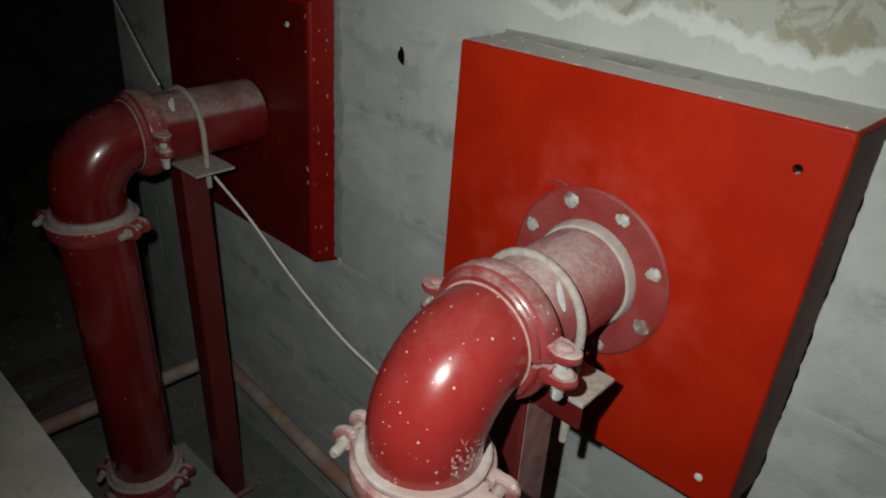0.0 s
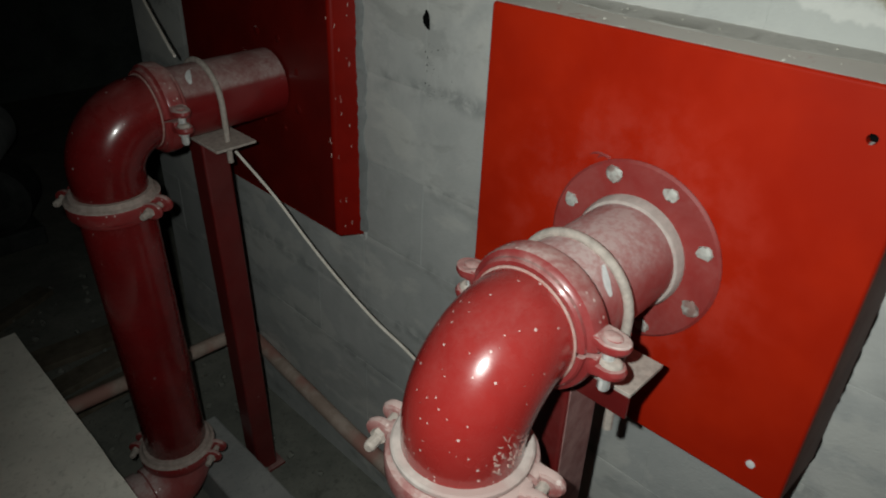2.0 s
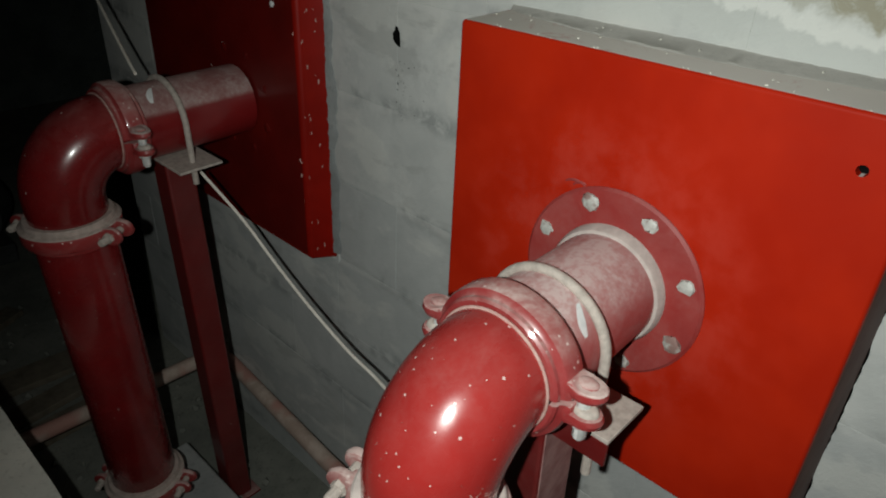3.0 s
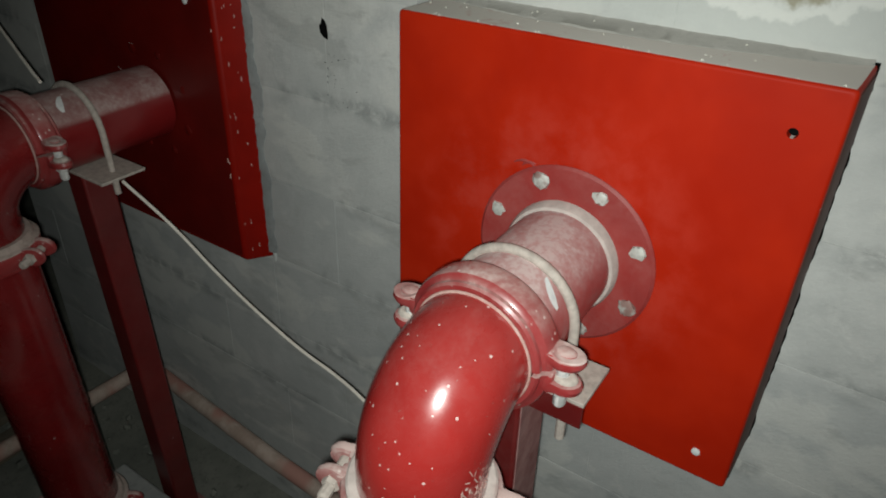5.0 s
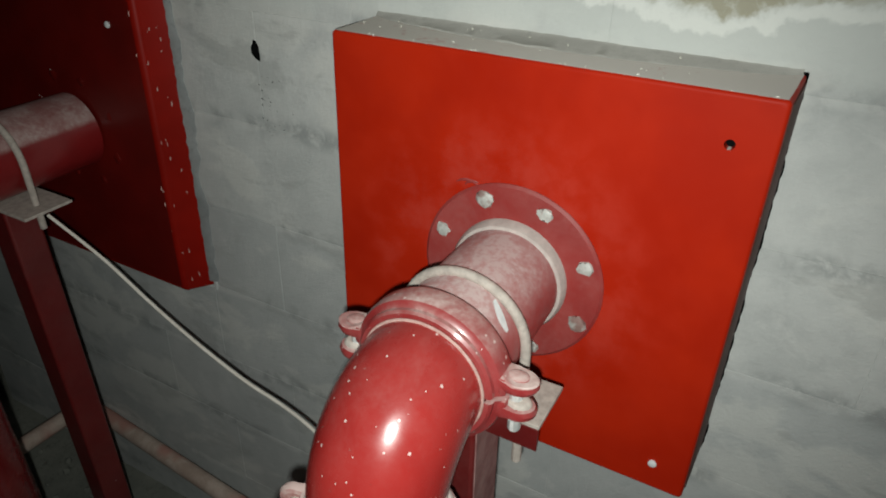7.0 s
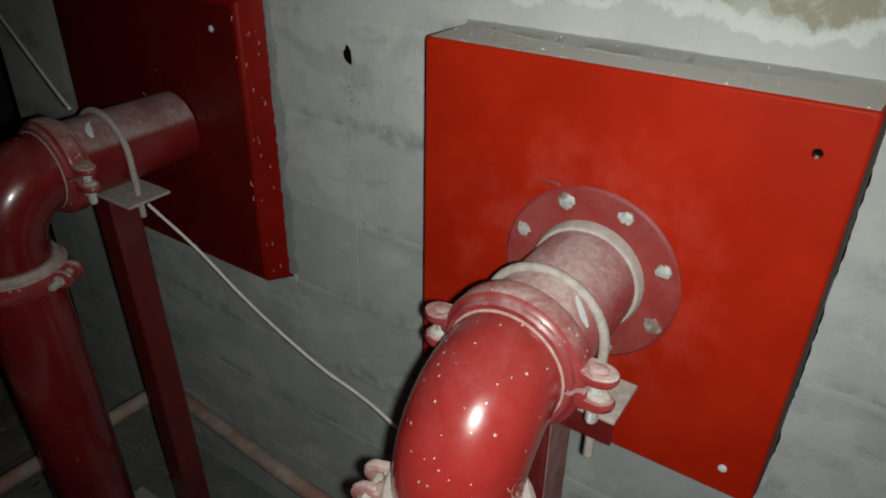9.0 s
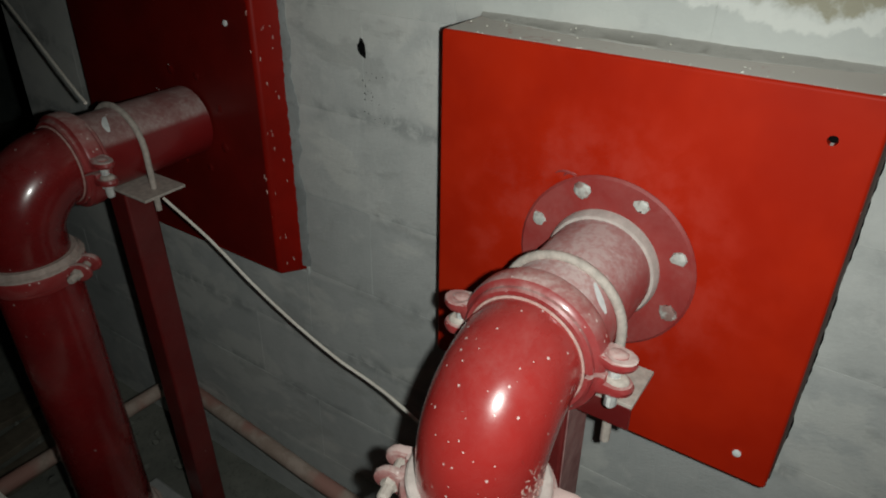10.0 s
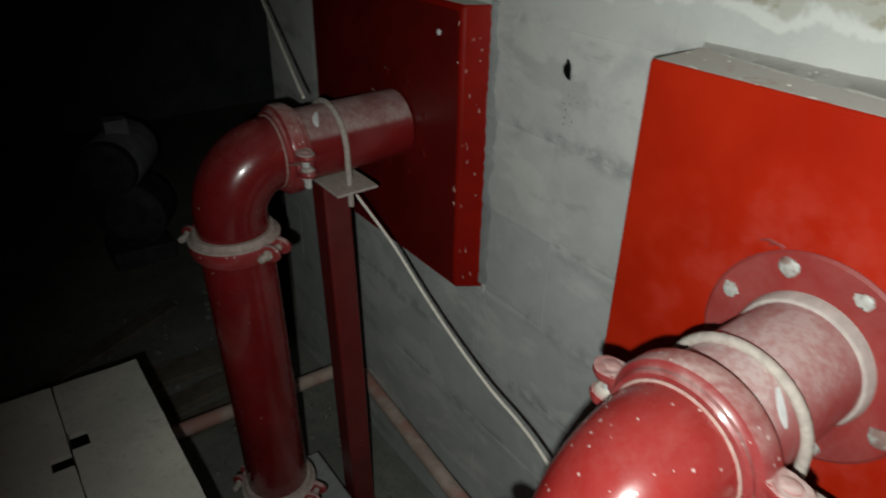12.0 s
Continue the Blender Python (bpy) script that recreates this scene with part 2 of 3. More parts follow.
def cement(name, a, b, c):
    k = Tree(name)
    vec = k.world_pos
    tone = k.mix(k.ramp(k.noise(4, 5, 0.65, vec), 0.3, 0.7), a, b)
    tone = k.mix(k.ramp(k.noise(14, 6, 0.7, vec, 0.8), 0.55, 0.72, 0, 0.6), tone, c)
    tone = k.mix(k.ramp(k.noise(75, 5, 0.75, vec, 0.4), 0.53, 0.66, 0, 0.5), tone, c)
    k.bump(k.noise(70, 6, 0.7, vec), 0.4, 0.003)
    return k.done(tone, 0.92, spec=0.25)


CEMENT = cement("rough_floor_cement", (0.15, 0.155, 0.135), (0.25, 0.25, 0.215), (0.08, 0.08, 0.07))
MORTAR = cement("grey_joint_mortar", (0.20, 0.212, 0.212), (0.33, 0.34, 0.335), (0.15, 0.158, 0.158))
PLINTH = cement("pale_plinth_cement", (0.26, 0.27, 0.265), (0.36, 0.36, 0.345), (0.19, 0.195, 0.19))
PALE_MORTAR = cement("pale_smeared_mortar", (0.38, 0.365, 0.335), (0.47, 0.455, 0.42), (0.32, 0.31, 0.285))
COVER = cement("dusty_cover_board", (0.56, 0.55, 0.49), (0.72, 0.70, 0.62), (0.40, 0.385, 0.335))
FAR_WALL = cement("dark_mottled_wall", (0.10, 0.12, 0.11), (0.18, 0.205, 0.185), (0.045, 0.055, 0.05))


# ---- mesh helpers ----
def finish(bm, smooth=True, angle=35):
    bmesh.ops.recalc_face_normals(bm, faces=bm.faces)
    if smooth:
        for f in bm.faces:
            f.smooth = not (max(abs(c) for c in f.normal) > 0.99995 and f.calc_area() > 1.5e-4)
        for e in bm.edges:
            if len(e.link_faces) == 2 and e.calc_face_angle(0) > radians(angle):
                e.smooth = False


def part(name, bm, material, parent=None, label="", at=None):
    """Links a bmesh as one mesh object under a thing or a part."""
    finish(bm)
    me = bpy.data.meshes.new(name)
    bm.to_mesh(me)
    bm.free()
    me.materials.append(material)
    ob = new(name, me)
    if at is not None:
        ob.matrix_basis = at
    if parent is not None:
        ob.parent = parent
    if label:
        tagged(ob, label)
    return ob


def thing(name, label, category, at=None, group="", kind=""):
    ob = new(name)
    if at is not None:
        ob.matrix_basis = at
    return tagged(ob, label, category, group, kind)


def ring(bm, points):
    return [bm.verts.new(p) for p in points]


def skin(bm, rings, closed=True, cap=True):
    """Faces between successive rings of vertices."""
    for a, b in zip(rings, rings[1:]):
        n = len(a)
        for i in range(n if closed else n - 1):
            j = (i + 1) % n
            bm.faces.new((a[i], a[j], b[j], b[i]))
    if cap and closed:
        bm.faces.new(list(reversed(rings[0])))
        bm.faces.new(rings[-1])


def lathe(profile, axis="z", n=48, cap=True):
    """A turned body: profile rows of (along, radius)."""
    bm = bmesh.new()
    rings = []
    for s, r in profile:
        pts = []
        for i in range(n):
            a = 2 * math.pi * i / n
            c, d = r * math.cos(a), r * math.sin(a)
            pts.append({"x": (s, c, d), "y": (d, s, c), "z": (c, d, s)}[axis])
        rings.append(ring(bm, pts))
    skin(bm, rings, cap=cap)
    return bm


def sweep(points, radius, n=12, bm=None):
    """A round bar along a line of points."""
    bm = bm or bmesh.new()
    pts = [Vector(p) for p in points]
    rings = []
    side = None
    for i, p in enumerate(pts):
        d = (pts[min(i + 1, len(pts) - 1)] - pts[max(i - 1, 0)]).normalized()
        if side is None:
            side = d.orthogonal().normalized()
        side = (side - d * side.dot(d)).normalized()
        up = d.cross(side)
        r = radius[i] if isinstance(radius, list) else radius
        rings.append(ring(bm, [p + r * (math.cos(2 * math.pi * k / n) * side + math.sin(2 * math.pi * k / n) * up) for k in range(n)]))
    skin(bm, rings)
    return bm


def smooth_line(points, steps=8):
    """A Catmull-Rom line through the points."""
    p = [Vector(q) for q in points]
    p = [2 * p[0] - p[1]] + p + [2 * p[-1] - p[-2]]
    out = []
    for i in range(1, len(p) - 2):
        for s in range(steps):
            t = s / steps
            out.append(0.5 * (2 * p[i] + (p[i + 1] - p[i - 1]) * t + (2 * p[i - 1] - 5 * p[i] + 4 * p[i + 1] - p[i + 2]) * t * t + (3 * p[i] - p[i - 1] - 3 * p[i + 1] + p[i + 2]) * t ** 3))
    out.append(p[-2])
    return out


def block(x0, y0, z0, x1, y1, z1, bevel=0.0, segments=2, bm=None):
    bm = bm or bmesh.new()
    made = bmesh.ops.create_cube(bm, size=1)["verts"]
    for v in made:
        v.co = Vector((x0 if v.co.x < 0 else x1, y0 if v.co.y < 0 else y1, z0 if v.co.z < 0 else z1))
    if bevel:
        edges = list({e for v in made for e in v.link_edges})
        bmesh.ops.bevel(bm, geom=edges, offset=bevel, segments=segments, affect="EDGES", profile=0.5)
    return bm


def hexagon(bm, centre, direction, radius, height, n=6, dome=0.0):
    """A nut or bolt head standing on centre along direction."""
    d = Vector(direction).normalized()
    s = d.orthogonal().normalized()
    u = d.cross(s)
    c = Vector(centre)
    rings = []
    for h, r in ((0, radius), (height * 0.8, radius), (height, radius * 0.86)) + (((height + dome, radius * 0.45),) if dome else ()):
        rings.append(ring(bm, [c + d * h + r * (math.cos(2 * math.pi * i / n) * s + math.sin(2 * math.pi * i / n) * u) for i in range(n)]))
    skin(bm, rings)
    return bm


# ---- structure ----
def plain(name, bm, material, label, category="wall"):
    return tagged(part(name, bm, material), label, category, kind="structure")


plain("floor", block(-4.2, -2.2, FLOOR - 0.2, 2.2, 6.2, FLOOR), CEMENT, "rough dark cement floor strewn with grit", "floor")
# added ceiling and outer walls, mostly unseen, close off the dark room
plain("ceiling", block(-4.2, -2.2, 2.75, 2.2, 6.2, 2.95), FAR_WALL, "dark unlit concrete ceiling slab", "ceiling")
plain("wall_far", block(-4.2, 5.2, FLOOR, 2.2, 5.4, 2.75), FAR_WALL, "dark mottled concrete wall lost in shadow")
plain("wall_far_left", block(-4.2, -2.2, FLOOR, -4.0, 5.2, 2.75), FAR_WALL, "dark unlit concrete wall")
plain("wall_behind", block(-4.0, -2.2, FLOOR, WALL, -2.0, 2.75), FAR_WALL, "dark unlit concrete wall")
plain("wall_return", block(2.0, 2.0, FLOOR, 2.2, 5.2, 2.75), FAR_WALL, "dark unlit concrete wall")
wall = plain("wall_main", block(WALL + 0.0006, -2.0, FLOOR, WALL + 0.2, 2.02, 2.75), BLOCK, "grey concrete block wall with smeared mortar joints")
plain("plinth", block(-0.27, -1.0, FLOOR, -0.14, 1.33, 0.005, 0.006), PLINTH, "low pale cement kerb beside the posts", "plinth")
plain("trench_wall", block(-0.64, -1.9, FLOOR, -0.585, 1.35, COVER_Z - 0.034), CEMENT, "low cement kerb wall under the cover boards", "wall")
plain("trench_wall_end", block(-1.7, 1.22, FLOOR, -0.72, 1.35, COVER_Z - 0.034), CEMENT, "low cement kerb wall under the cover boards", "wall")


# ---- boxes on the wall ----
def rounded_rect(y0, z0, y1, z1, r, n=4):
    pts = []
    for cy, cz, a0 in ((y1 - r, z1 - r, 0), (y0 + r, z1 - r, 90), (y0 + r, z0 + r, 180), (y1 - r, z0 + r, 270)):
        for i in range(n + 1):
            a = radians(a0 + 90 * i / n)
            pts.append((cy + r * math.cos(a), cz + r * math.sin(a)))
    return pts


def wall_box(label, front, y0, y1, z0, z1, edge, holes, material, low, high, face=None):
    """A sheet-steel box with rolled front edges and screw holes cut through its face."""
    box = thing("wall_box", label, "steel box", pose(WALL, (y0 + y1) / 2, z0), group="red boxes on the block wall")
    w, h, d = (y1 - y0) / 2, z1 - z0, front - WALL
    bm = bmesh.new()
    rings = [ring(bm, [(0.0, y, z) for y, z in rounded_rect(-w - low, 0, w, h + high, 0.004)])]
    for i in range(9):
        a = radians(90 * i / 8)
        inset = edge * (1 - math.cos(a))
        rings.append(ring(bm, [(d + edge * (1 - math.sin(a)), y, z) for y, z in rounded_rect(-w + inset, inset, w - inset, h - inset, 0.006)]))
    skin(bm, rings, cap=False)
    edges = [bm.edges.get((a, b)) for a, b in zip(rings[-1], rings[-1][1:] + rings[-1][:1])]
    for hy, hz, hr in holes:
        hy -= (y0 + y1) / 2
        hz -= z0
        outer = ring(bm, [(d, hy + hr * math.cos(2 * math.pi * i / 20), hz + hr * math.sin(2 * math.pi * i / 20)) for i in range(20)])
        inner = ring(bm, [(d + 0.012, v.co.y, v.co.z) for v in outer])
        skin(bm, [outer, inner], cap=False)
        edges += [bm.edges.get((a, b)) for a, b in zip(outer, outer[1:] + outer[:1])]
    bmesh.ops.triangle_fill(bm, use_beauty=True, use_dissolve=False, edges=edges)
    # front faces take the shaded copy of the box paint
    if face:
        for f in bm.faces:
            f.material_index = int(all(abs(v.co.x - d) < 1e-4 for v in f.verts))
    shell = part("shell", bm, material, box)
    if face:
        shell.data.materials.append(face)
    return box


right_box = wall_box("orange-red painted steel box with a dusty top on the block wall", 0.0, -0.128, 0.45, 0.77, 1.35, 0.005,
                     [(-0.079, 1.294, 0.006)], BOX_RED, 0.004, 0.002)
left_box = wall_box("red painted steel box on the wall, its front coloured as shaded, with chipped rounded edges", 0.06, 0.925, 1.575, 0.729, 1.342, 0.012,
                    [], LEFT_LIT_RED, 0.026, 0.0, LEFT_SHADED_RED)
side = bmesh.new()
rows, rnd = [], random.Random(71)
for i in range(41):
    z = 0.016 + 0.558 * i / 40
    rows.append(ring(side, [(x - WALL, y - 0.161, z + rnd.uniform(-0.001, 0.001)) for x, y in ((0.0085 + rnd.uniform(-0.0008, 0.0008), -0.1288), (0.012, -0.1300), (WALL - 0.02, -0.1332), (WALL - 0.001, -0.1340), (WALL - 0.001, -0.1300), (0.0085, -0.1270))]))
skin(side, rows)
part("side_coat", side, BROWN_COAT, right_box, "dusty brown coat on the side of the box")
# black disc set behind the screw hole as its inner shade
part("hole_backing", lathe([(0, 0.0095), (0.002, 0.0095)], "x", 16), BLACK, right_box, at=pose(0.013 - WALL, -0.079 - 0.161, 1.294 - 0.77))
part("screw", hexagon(bmesh.new(), (0, 0, 0), (-1, 0, 0), 0.0062, 0.003, 10, 0.001), PAINT_CHIP, right_box, "pale unpainted screw head",
     at=pose(-WALL, -0.08 - 0.161, 0.817 - 0.77))
part("screw", hexagon(bmesh.new(), (0, 0, 0), (-1, 0, 0), 0.0062, 0.003, 10, 0.001), PAINT_CHIP, left_box, "pale unpainted screw head",
     at=pose(0.06 - WALL, 1.002 - 1.25, 1.287 - 0.735))


def bead(box, y0, y1, z0, z1, sides, seed):
    """A ragged mortar fillet where a box meets the wall."""
    rnd = random.Random(seed)
    for a, b in sides:
        a, b = Vector(a), Vector(b)
        n = max(6, int((b - a).length / 0.011))
        pts = [a.lerp(b, i / n) + Vector((0, rnd.uniform(-0.002, 0.002), rnd.uniform(-0.002, 0.002))) for i in range(n + 1)]
        part("mortar_bead", sweep([p - Vector((WALL, (y0 + y1) / 2, z0)) for p in pts], [rnd.uniform(0.0015, 0.0055) for _ in pts], 8), BLOCK, box, "ragged grey mortar bead")


bead(left_box, 0.925, 1.575, 0.735, 1.342, [((WALL, 0.890, 0.728), (WALL, 0.97, 0.724)), ((WALL, 0.893, 0.728), (WALL, 0.894, 0.78))], 5)

# mortar left lying along the back of the near box's top
rnd = random.Random(23)
fillet = bmesh.new()
rows = []
for i in range(61):
    y = -0.128 + 0.578 * i / 60
    front = WALL - 0.008 - 0.048 * math.sin(math.pi * i / 60) ** 0.7 + rnd.uniform(-0.002, 0.002)
    top = 1.3538 + rnd.uniform(-0.0006, 0.0006)
    rows.append(ring(fillet, [(x - WALL, y - 0.161, z - 0.77) for x, z in ((front, 1.3505), (front + 0.003, top - 0.001), (WALL - 0.004, top + 0.001), (WALL, top + 0.004), (WALL, 1.350))]))
skin(fillet, rows)
part("mortar_fillet", fillet, PALE_MORTAR, right_box, "grey mortar along the back of the box top")

# crumbs of mortar lying on the box top and along its front edge
rnd = random.Random(33)
crumbs = bmesh.new()
for i in range(34):
    edge = i % 2 == 0
    x, y, q = (rnd.uniform(0.003, 0.010) if edge else rnd.uniform(0.01, 0.10)), rnd.uniform(-0.12, 0.44), rnd.uniform(0.0006, 0.0018)
    rise = 0.002 * max(0.0, x) / WALL
    made = bmesh.ops.create_icosphere(crumbs, subdivisions=1, radius=q, matrix=pose(x - WALL, y - 0.161, 1.3505 + rise + (0.004 if x > 0.07 else 0.0) - 0.77, rnd.uniform(0, 90), rnd.uniform(0, 90), 0))["verts"]
    for v in made:
        v.co += Vector((rnd.uniform(-1, 1), rnd.uniform(-1.5, 1.5), rnd.uniform(-1, 0.2))) * q * 0.4
tagged(part("mortar_crumbs", crumbs, COVER, right_box, "pale mortar crumbs on the box top"), kind="stuff")

# hooked runs of old paint above the near flange
for k, (cy, cz, rr, a0, a1) in enumerate(((0.232, 1.166, 0.020, 30, 150), (0.222, 1.170, 0.014, 10, 120))):
    pts = [(0.0, rr * math.cos(radians(a)), rr * 0.7 * math.sin(radians(a))) for a in range(a0, a1 + 1, 10)]
    part("paint_run", sweep(pts, [0.0008 + 0.0016 * math.sin(math.pi * i / (len(pts) - 1)) for i in range(len(pts))], 8), FLANGE_RED, right_box,
         "dark red run of paint", at=pose(-WALL + 0.0008, cy - 0.161, cz - 0.77))

# chipped paint along the rounded edge of the far box
rnd = random.Random(11)
chips = bmesh.new()
for i in range(38):
    z = 0.75 + 0.58 * rnd.random()
    hh, ww = rnd.uniform(0.001, 0.0060), rnd.uniform(0.0005, 0.0013)
    x = rnd.choice((0.061, 0.068, 0.078, 0.092)) + rnd.uniform(-0.003, 0.003)
    yy = 0.9245 - 0.026 * max(0.0, (x - 0.072) / 0.043) + (0.012 * max(0.0, (0.072 - x) / 0.012) ** 2) - 0.0006
    cy = ring(chips, [(x - WALL + ww * c, yy - 1.25 - ww * c * 0.5, z - 0.735 + hh * d) for c, d in ((-1, -0.6), (0.2, -1), (1, 0.1), (0.3, 1), (-0.8, 0.7))])
    chips.faces.new(cy)
tagged(part("edge_chips", chips, RIM, left_box, "pale paint chips along the edge"), kind="stuff")

# rough dark mortar fillet down the side of the far box
rnd = random.Random(29)
fillet, rows, reach = bmesh.new(), [], 0.014
for i in range(60):
    z = 0.742 + 0.0103 * i
    reach = min(0.024, max(0.007, reach + rnd.uniform(-0.005, 0.005)))
    proud = rnd.uniform(-0.0012, 0.0012)
    rows.append(ring(fillet, [(WALL - 0.007 + proud, 0.904, z), (WALL - 0.0055 + proud, 0.899 - reach * 0.45, z), (WALL - 0.0014, 0.899 - reach, z), (WALL + 0.002, 0.899 - reach, z), (WALL + 0.002, 0.904, z)]))
skin(fillet, rows)
part("mortar_fillet", fillet, MORTAR, wall, "rough grey mortar beside the box")

# flat black strip for the shade in the crack between near box and wall
rnd = random.Random(17)
crack = bmesh.new()
inner = ring(crack, [(WALL - 0.0016, -0.128, 0.775 + 0.00725 * i) for i in range(81)])
reach, edge = 0.0045, []
for i in range(81):
    reach = min(0.0075, max(0.0022, reach + rnd.uniform(-0.0017, 0.0016)))
    edge.append((WALL - 0.0016, -0.129 - reach, 0.775 + 0.00725 * i))
outer = ring(crack, edge)
skin(crack, [inner, outer], closed=False)
part("crack", crack, BLACK, wall, "black ragged crack beside the box")

# flat black patch for the shade in a bed-joint hole where mortar fell out
gap = bmesh.new()
gap.faces.new(ring(gap, [(WALL - 0.0022, 0.702 + dy, 1.264 + dz) for dy, dz in ((-0.009, 0.010), (-0.004, 0.018), (0.002, 0.020), (0.004, 0.012), (0.009, 0.006), (0.008, -0.004), (0.003, -0.010), (-0.004, -0.014), (-0.010, -0.016), (-0.011, -0.008), (-0.010, 0.002))]))
part("mortar_gap", gap, BLACK, wall, "dark hole where mortar fell out")

# flat dark spots for small shaded pits in the block face below the hole
rnd = random.Random(61)
pits = bmesh.new()
for i in range(26):
    y = 0.69 + rnd.gauss(0, 0.022) - 0.0004 * i
    z = 1.225 - 0.11 * rnd.random() ** 1.3
    q = rnd.uniform(0.0006, 0.0017)
    pits.faces.new(ring(pits, [(WALL - 0.0021, y + q * rnd.uniform(0.6, 1.3) * math.cos(a), z + q * rnd.uniform(0.6, 1.3) * math.sin(a)) for a in (0, 1.0, 2.1, 3.2, 4.2, 5.2)]))
tagged(part("pits", pits, DARK_IRON, wall, "small dark pits in the block face"), kind="stuff")

# ---- pipework ----
def arc_profile(bm, profile, a0, a1, n=28):
    """Sweeps a closed profile of (along z, radius) round z from angle a0 to a1."""
    rings = []
    for i in range(n + 1):
        a = radians(a0 + (a1 - a0) * i / n)
        rings.append(ring(bm, [(r * math.cos(a), r * math.sin(a), s) for s, r in profile]))
    skin(bm, rings)
    return bm


def coupling(parent, at, rim, wide=False, size=0.92):
    """A grooved-pipe coupling round local z, split on local x, with bolts along local y."""
    at = at @ Matrix.Scale(size, 4)
    profile = [(-0.029, 0.0835), (-0.029, 0.0895), (-0.026, 0.0925), (-0.021, 0.093), (-0.0185, 0.0955), (-0.016, 0.1005), (-0.011, 0.1025),
               (0.011, 0.1025), (0.016, 0.1005), (0.0185, 0.0955), (0.021, 0.093), (0.026, 0.0925), (0.029, 0.0895), (0.029, 0.0835)]
    for turn in (0, 180):
        bm = bmesh.new()
        arc_profile(bm, profile, turn + 2.2, turn + 177.8)
        for s in (-1, 1):
            lobe = lathe([(0.0105, 0.012), (0.012, 0.0165), (0.017, 0.0185), (0.0225, 0.0175), (0.0245, 0.013)], "z", 24)
            for v in lobe.verts:
                c = v.co.copy()
                reach = c.x * s
                v.co = Vector((s * (0.112 + reach * (1.45 if reach > 0 else 2.6)), c.z * 1.08 + (0.6 * -reach if reach < 0 and c.z > 0.016 else 0.0), c.y * (1.12 if reach > 0 else 1.06)))
            web = block(min(0.088 * s, 0.106 * s), 0.003, -0.018, max(0.088 * s, 0.106 * s), 0.031, 0.018, 0.006)
            for extra in (lobe, web):
                m = bpy.data.meshes.new("tmp")
                extra.to_mesh(m)
                extra.free()
                before = set(bm.verts)
                bm.from_mesh(m)
                bpy.data.meshes.remove(m)
                if turn:
                    for v in set(bm.verts) - before:
                        v.co = Vector((-v.co.x, -v.co.y, v.co.z))
        part("coupling_half", bm, CLAMP_RED if rim or wide else DUSTY_CLAMP, parent, at=at)
    for s in (-1, 1):
        if rim:
            # dust lying on the end of the ear, round the bolt head
            pad = lathe([(0.0256, 0.0180), (0.0270, 0.0168), (0.0273, 0.009)], "z", 24)
            for v in pad.verts:
                c = v.co.copy()
                v.co = Vector((s * (0.112 + c.x * s * (1.45 if c.x * s > 0 else 1.1)), c.z + (0.35 * -c.x * s if c.x * s < 0 else 0.0), c.y * 1.05))
            part("ear_dust", pad, EAR_DUST, parent, "pale dust on the coupling ear", at=at)
            washer = lathe([(-0.0115, 0.013), (-0.0085, 0.0125), (-0.0060, 0.0105), (-0.0050, 0.0085)], "z", 20)
            for v in washer.verts:
                v.co = Vector((s * (0.116 + v.co.x * s * 1.25), v.co.z, v.co.y * 1.05))
            part("ear_dust", washer, DUSTY_STEEL, parent, "pale caked dust between the ears", at=at)
        bm = bmesh.new()
        head = lathe([(0.022, 0.0115), (0.0285, 0.011), (0.031, 0.008), (0.0318, 0.003)], "y", 16)
        m = bpy.data.meshes.new("tmp")
        head.to_mesh(m)
        head.free()
        bm.from_mesh(m)
        bpy.data.meshes.remove(m)
        for v in bm.verts:
            v.co.x = v.co.x * 1.3 + s * 0.112
        part("bolt_head", bm, CLAMP_RED if rim else DUSTY_STEEL, parent, at=at)
        part("bolt", sweep([(s * 0.112, 0.016, 0), (s * 0.112, -0.052, 0), (s * 0.112, -0.056, 0)], [0.0085, 0.0085, 0.006], 12), ZINC if rim else DUSTY_STEEL, parent, "pale dusty bolt", at=at)
        part("nut", hexagon(bmesh.new(), (s * 0.112, -0.0235, 0), (0, -1, 0), 0.0125, 0.012), ZINC if rim else DUSTY_STEEL, parent, "pale dusty nut", at=at)
    if rim:
        return
    part("dust_rim", arc_profile(bmesh.new(), [(0.0155, 0.0775), (0.0155, 0.1036), (0.0180, 0.1017), (0.0196, 0.0966), (0.0218, 0.0944), (0.0270, 0.0938), (0.0318, 0.0905), (0.0318, 0.0775)] if wide else [(0.0250, 0.0775), (0.0250, 0.0945), (0.0295, 0.0940), (0.0318, 0.0910), (0.0318, 0.0775)], 0, 360, 48), DIM_RIM if wide else GASKET, parent,
         "pale dusty coupling rim", at=at)


def elbow_mesh(level, fall, r):
    """A cast elbow from level (towards +x) to falling (towards -z), round a corner at the origin."""
    bend = level - 0.022
    pts, rad = [], []
    for d, k in ((0.0, r - 0.006), (0.010, r - 0.006), (0.013, r), (0.018, r + 0.001)):
        pts.append((level - d, 0, 0))
        rad.append(k)
    for i in range(25):
        a = radians(90 * i / 24)
        pts.append((bend - bend * math.sin(a), 0, -bend + bend * math.cos(a)))
        rad.append(r + 0.001 + 0.002 * math.sin(2 * a))
    for d, k in ((0.018, r + 0.001), (0.013, r), (0.010, r - 0.006), (0.0, r - 0.006)):
        pts.append((0, 0, -fall + d))
        rad.append(k)
    return sweep(pts, rad, 48)


